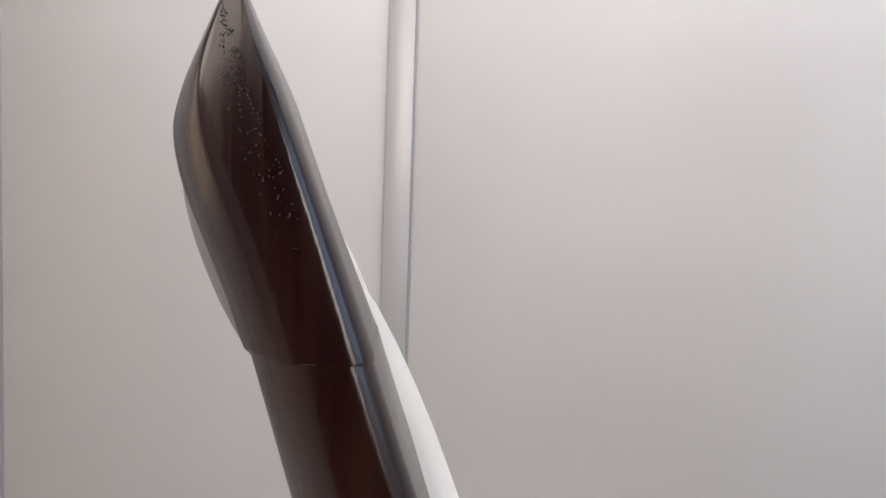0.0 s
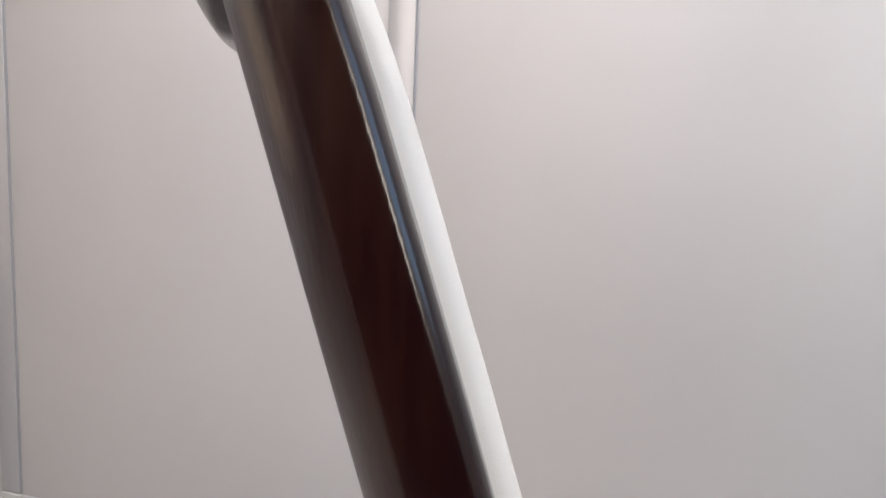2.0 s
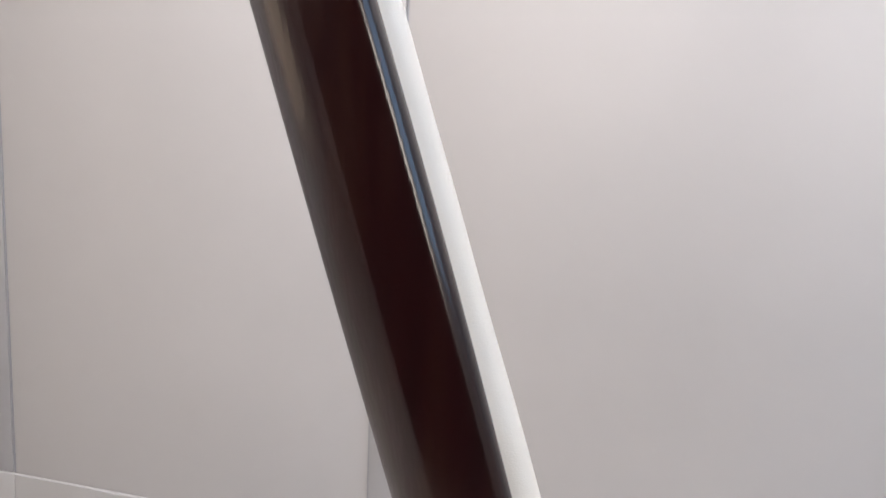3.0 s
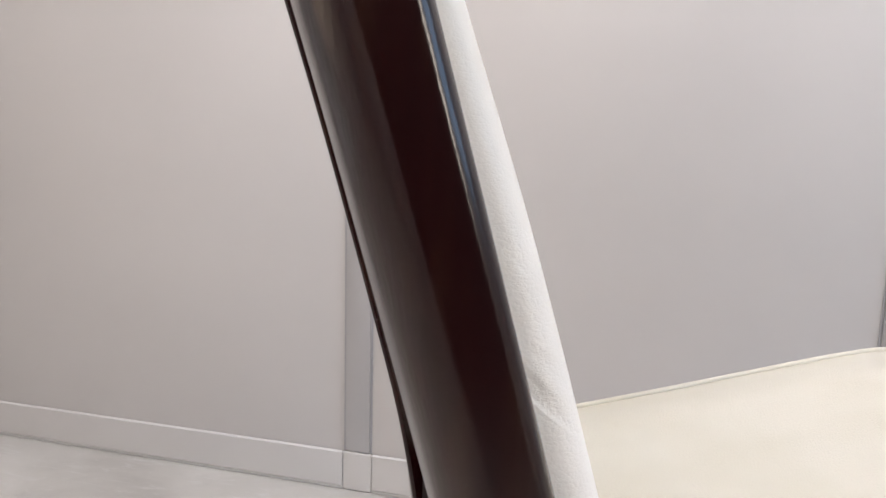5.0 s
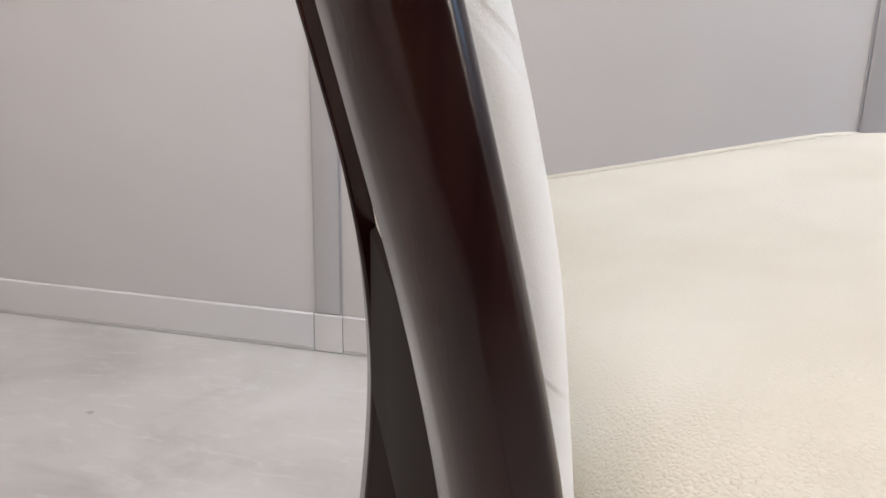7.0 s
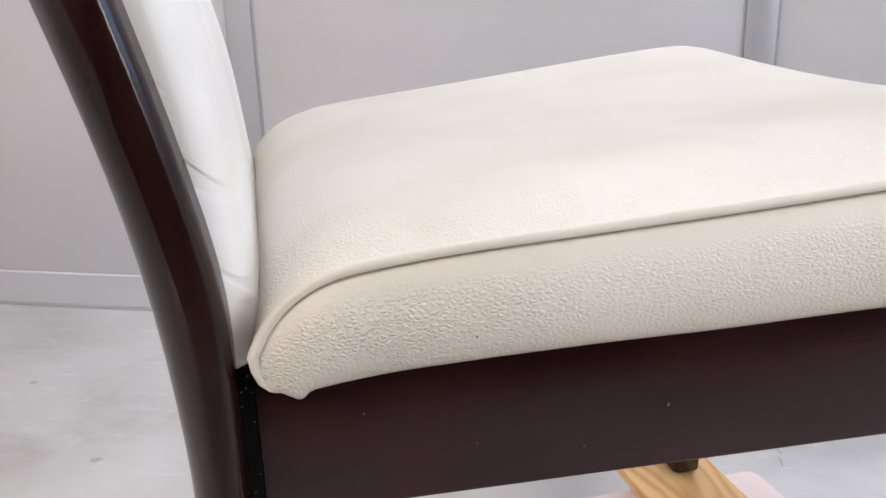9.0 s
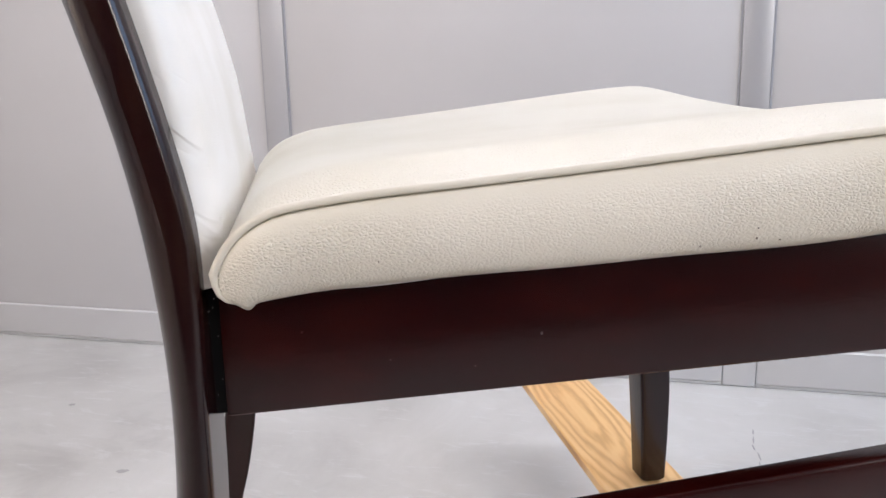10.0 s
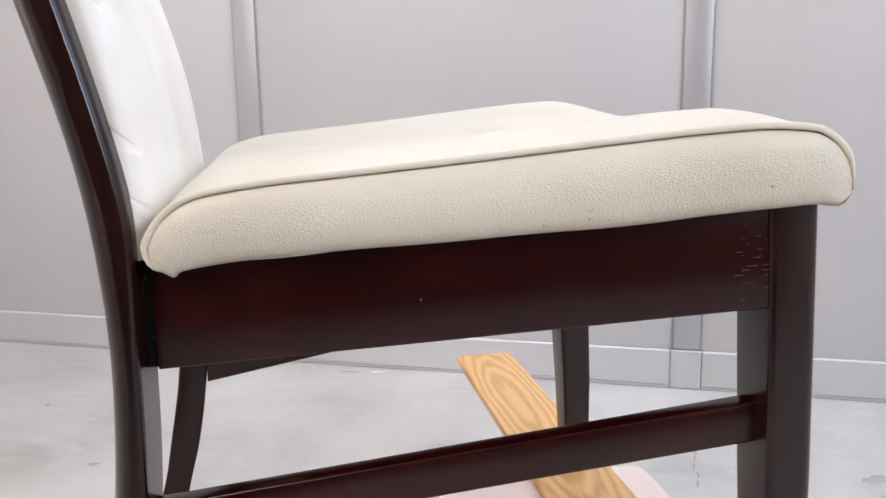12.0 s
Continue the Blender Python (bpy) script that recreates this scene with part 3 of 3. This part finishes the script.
def boxing(far):
    """The bulging side panel under the piping."""
    us = SEAT_U
    rings = []
    for u in us:
        z1, z0, e = spline(PIPE, u), spline(UNDER, u), edge_v(u)
        lift = 0.0065 * min(1.0, max(0.0, u) / 0.03) * min(1.0, (0.3775 - u) / 0.03) if far else 0.0
        ring = []
        for t in (0.0, 0.02, 0.04, 0.06, 0.09, 0.13, 0.19, 0.27, 0.36, 0.46, 0.56, 0.66, 0.75, 0.83, 0.90, 0.95, 0.98, 1.0):
            out = 0.0085 * math.sin(math.pi * t) ** 0.7 * min(1.0, (u + 0.0135) / 0.02 + 0.1) * min(1.0, (0.3775 - u) / 0.03 + 0.1)
            out -= 0.0014 * math.exp(-((u - 0.016 - 0.05 * t) / 0.006) ** 2 - ((t - 0.24) / 0.07) ** 2) + 0.0010 * math.exp(-((u - 0.045) / 0.012) ** 2 - ((t - 0.30) / 0.06) ** 2)
            wob = 0.0004 * math.sin(u * 60 + 2) * max(0, t - 0.7) / 0.3
            tuck = 0.007 * max(0.0, 1 - t / 0.06) + 0.004 * max(0.0, (t - 0.9) / 0.1) ** 2
            ring.append((u, side(e - out + tuck, far), z1 + lift + (z0 + wob - z1 - lift) * t))
        ring.append((u, side(e + 0.009, far), z0 + 0.0005))
        ring.append((u, side(e + 0.03, far), z0 + 0.003))
        rings.append(ring)
    v, f = loft(rings, closed=False, caps=False)
    row = [0.05, 0.05, 0.05, 0.06, 0.07, 0.10, 0.28, 0.75, 0.95, 1.0, 1.0, 1.0, 0.95, 0.9, 0.8, 0.7, 0.6, 0.5, 0.3, 0.3]
    return mesh_of("side_panel", v, f, LEATHER, seat, "", 180, grain=row * len(rings))


boxing(False)
boxing(True)


def piping(far):
    pts = []
    us = SEAT_U
    for u in us:
        lift = 0.0065 * min(1.0, max(0.0, u) / 0.03) * min(1.0, (0.3775 - u) / 0.03) if far else 0.0
        pts.append(Vector((u, side(edge_v(u) - 0.0012, far), spline(PIPE, u) + 0.0008 + lift)))
    if not far:
        pts = [Vector((u, edge_v(u) - w, z)) for u, w, z in ((-0.006, -0.001, 0.4672), (-0.0088, 0.0005, 0.4690), (-0.0115, 0.0010, 0.4720), (-0.0130, 0.0012, 0.4765))] + pts
    rings = []
    for i, p in enumerate(pts):
        d = (pts[min(i + 1, len(pts) - 1)] - pts[max(i - 1, 0)]).normalized()
        a = Vector((0, 1, 0))
        b = d.cross(a).normalized()
        a = b.cross(d)
        w = 0.0021 * min(1.0, (i + 1) / 5, (len(pts) - i) / 4)
        rings.append([tuple(p + w * (math.cos(k * math.tau / 8) * a + math.sin(k * math.tau / 8) * b)) for k in range(8)])
    v, f = loft(rings)
    return mesh_of("piping", v, f, LEATHER, seat, "cream leather piping", 180)


piping(False)
piping(True)

# front panel of the cushion, and its dark underside
rows_ = []
for j in range(31):
    s = -1 + 2 * j / 30
    e = edge_v(0.3775)
    v = MID + s * (MID - e)
    bulge = 0.010 * (1 - s * s)
    rows_.append([(0.3775 + bulge, v, 0.505), (0.3766 + bulge, v, 0.5018), (0.3745 + bulge, v, 0.4985), (0.3705 + bulge, v, 0.4960), (0.364 + bulge, v, 0.4972), (0.34, MID + s * (MID - 0.03), 0.4985)])
back_ = []
for j in range(21):
    s = -1 + 2 * j / 20
    v = MID + s * (MID - edge_v(-0.0135))
    back_.append([(-0.0135, v, 0.481), (-0.0140, v, 0.477), (-0.0135, v, 0.4735), (0.02, v, 0.472)])
vv, ff = loft(back_, closed=False, caps=False)
mesh_of("rear_panel", vv, ff, LEATHER, seat, "", 180, grain=[0.4] * len(vv))
vv, ff = loft(rows_, closed=False, caps=False)
mesh_of("front_panel", vv, ff, LEATHER, seat, "", 180, grain=[0.5] * len(vv))
box("underside", 0.0, 0.352, -0.004, 2 * MID + 0.004, 0.474, 0.482, BLACK, seat, "black underside cloth")

rows_ = []
for k in range(13):
    u = 0.030 + 0.058 * k / 12
    z, e, h = spline(UNDER, u) + 0.0004, edge_v(u) + 0.0055, 0.0015 * math.sin(math.pi * (0.08 + 0.84 * k / 12))
    rows_.append([(u, e, z), (u, e - 0.0004, z - h * 0.6), (u, e, z - h), (u, e + 0.0012, z - h), (u, e + 0.0012, z)])
vv, ff = loft(rows_)
mesh_of("lining_edge", vv, ff, CHALK, seat, "frayed white lining edge")

# ---- things under the chair ----
board = box("wooden_board", 0.312, 0.402, -0.20, 0.752, 0.1405, 0.1525, PLY, r=0.0015)
board.matrix_world = CH
tagged(board, "honey-coloured oak board with bold grain under the chair", "board")
slab = box("foam_block", 0.21, 0.457, -0.25, 0.356, 0.0, 0.140, PINK, r=0.012)
slab.matrix_world = CH
tagged(slab, "pale pink foam block under the wooden board", "block")
slab2 = box("foam_block", -0.16, 0.0, -0.10, 0.335, 0.0, 0.1525, PINK, r=0.012)
slab2.matrix_world = CH
tagged(slab2, "pale pink foam block under the rear chair legs", "block")


# ---- wear and marks ----
def blotch(name, cx, cy, rx, ry, turn, mat, seed, label):
    """A thin irregular stain on the floor."""
    rnd = random.Random(seed)
    n = 22
    top, low = [], []
    for i in range(n):
        a = math.tau * i / n
        r = 0.65 + 0.5 * rnd.random()
        x, y = rx * r * math.cos(a), ry * r * math.sin(a)
        x, y = x * math.cos(turn) - y * math.sin(turn), x * math.sin(turn) + y * math.cos(turn)
        top.append((cx + x, cy + y, 0.0006))
        low.append((cx + x * 1.05, cy + y * 1.05, 0.0001))
    v, f = loft([low, top])
    ob = mesh_of(name, v, f, mat)
    return tagged(ob, label, "floor mark")


blotch("floor_stain", 0.247, -0.044, 0.024, 0.0045, 0.1, STAIN, 1, "dark grey smear on the pale floor")
blotch("floor_chip", 0.306, -0.032, 0.018, 0.005, 0.4, CHALK, 2, "small white chip mark on the pale floor")
blotch("floor_stain", -0.254, -0.342, 0.006, 0.005, 0.3, STAIN, 3, "small dark grey spot on the pale floor")
blotch("floor_stain", 0.004, -0.547, 0.011, 0.005, 0.5, STAIN, 4, "small dark grey spot on the pale floor")
blotch("floor_stain", 1.185, -0.341, 0.022, 0.012, 0.6, STAIN, 5, "dark grey scuffed patch on the pale floor")
for k in range(8):
    blotch("floor_scratch", 0.930 + 0.003 * math.sin(k * 2.1), -0.41 + 0.029 * k, 0.013 - 0.003 * (k % 2), 0.0013, 1.57 + 0.12 * math.sin(k * 1.7), STAIN, 20 + k, "thin broken dark scratch in the pale floor")

SPECK = material("brown_speck", (0.10, 0.07, 0.05), 0.7)
FLECK = material("pale_fleck", (0.10, 0.08, 0.08), 0.6)


def dot(name, u, v, z, ru, rz, mat, parent):
    ring = [(u + ru * math.cos(math.tau * k / 8), v, z + rz * math.sin(math.tau * k / 8)) for k in range(8)]
    out = [(x, v - 0.00025, zz) for x, _, zz in ring]
    vv, ff = loft([ring, out])
    return mesh_of(name, vv, ff, mat, parent)


for u, z, r in ((0.328, 0.509, 0.0006), (0.229, 0.4925, 0.0005), (0.2285, 0.4975, 0.0004), (0.240, 0.4915, 0.0004), (0.204, 0.4893, 0.0004), (0.06, 0.487, 0.0003)):
    t = (spline(PIPE, u) - z) / (spline(PIPE, u) - spline(UNDER, u))
    dot("speck", u, edge_v(u) - 0.0085 * math.sin(math.pi * t) ** 0.7 - 0.0001, z, r, r, SPECK, seat)

near_apron = next(o for o in chair.children if o.name.startswith("side_apron"))
rnd = random.Random(11)
flecks = [(0.139, 0.444, 0.0006, 0.0008), (0.066, 0.432, 0.0004, 0.0003), (0.107, 0.428, 0.0003, 0.0003), (0.024, 0.447, 0.0004, 0.0003)]
for k in range(26):
    flecks.append((0.318 + 0.024 * rnd.random() ** 0.6, 0.440 + 0.046 * rnd.random(), 0.0008 + 0.0048 * rnd.random() ** 2, 0.00007 + 0.00008 * rnd.random()))
for u, z, a, b in flecks:
    dot("scratch", u, 0.0065 + SPLAY_APRON * (u + 0.0147) - 0.00005, z, a, b, FLECK, near_apron)

strip = next(o for o in chair.children if o.name.startswith("joint_strip"))
for k in range(10):
    u = -0.0212 + 0.0056 * rnd.random()
    dot("fleck", u, 0.0085 + SPLAY * (u + 0.022) - 0.00005, 0.412 + 0.056 * rnd.random(), 0.00012 + 0.0003 * rnd.random() ** 2, 0.0001 + 0.0003 * rnd.random() ** 2, CHALK, strip)

rail = next(o for o in chair.children if o.name.startswith("crest_rail"))
PORE = material("pale_pore", (0.055, 0.050, 0.046), 0.4)
for k in range(150):
    z = 0.992 + 0.040 * rnd.random() ** 0.7
    a, b = spline(CREST_EDGE, z), spline([(p[0], p[2]) for p in CREST_END[::4]], z) - 0.0045
    where = 0.35 + 0.6 * rnd.random() ** 0.7
    u = a + (b - a) * where
    c, half = (a + b + 0.0045) / 2, (b + 0.0045 - a) / 2
    dot("pore", u, OUT - TURN * (u - c + 0.002) - CROWN * (1 - ((u - c) / half) ** 2) - 0.00005, z, 0.00005 + 0.00008 * rnd.random(), 0.00006 + 0.00014 * rnd.random(), PORE, rail)
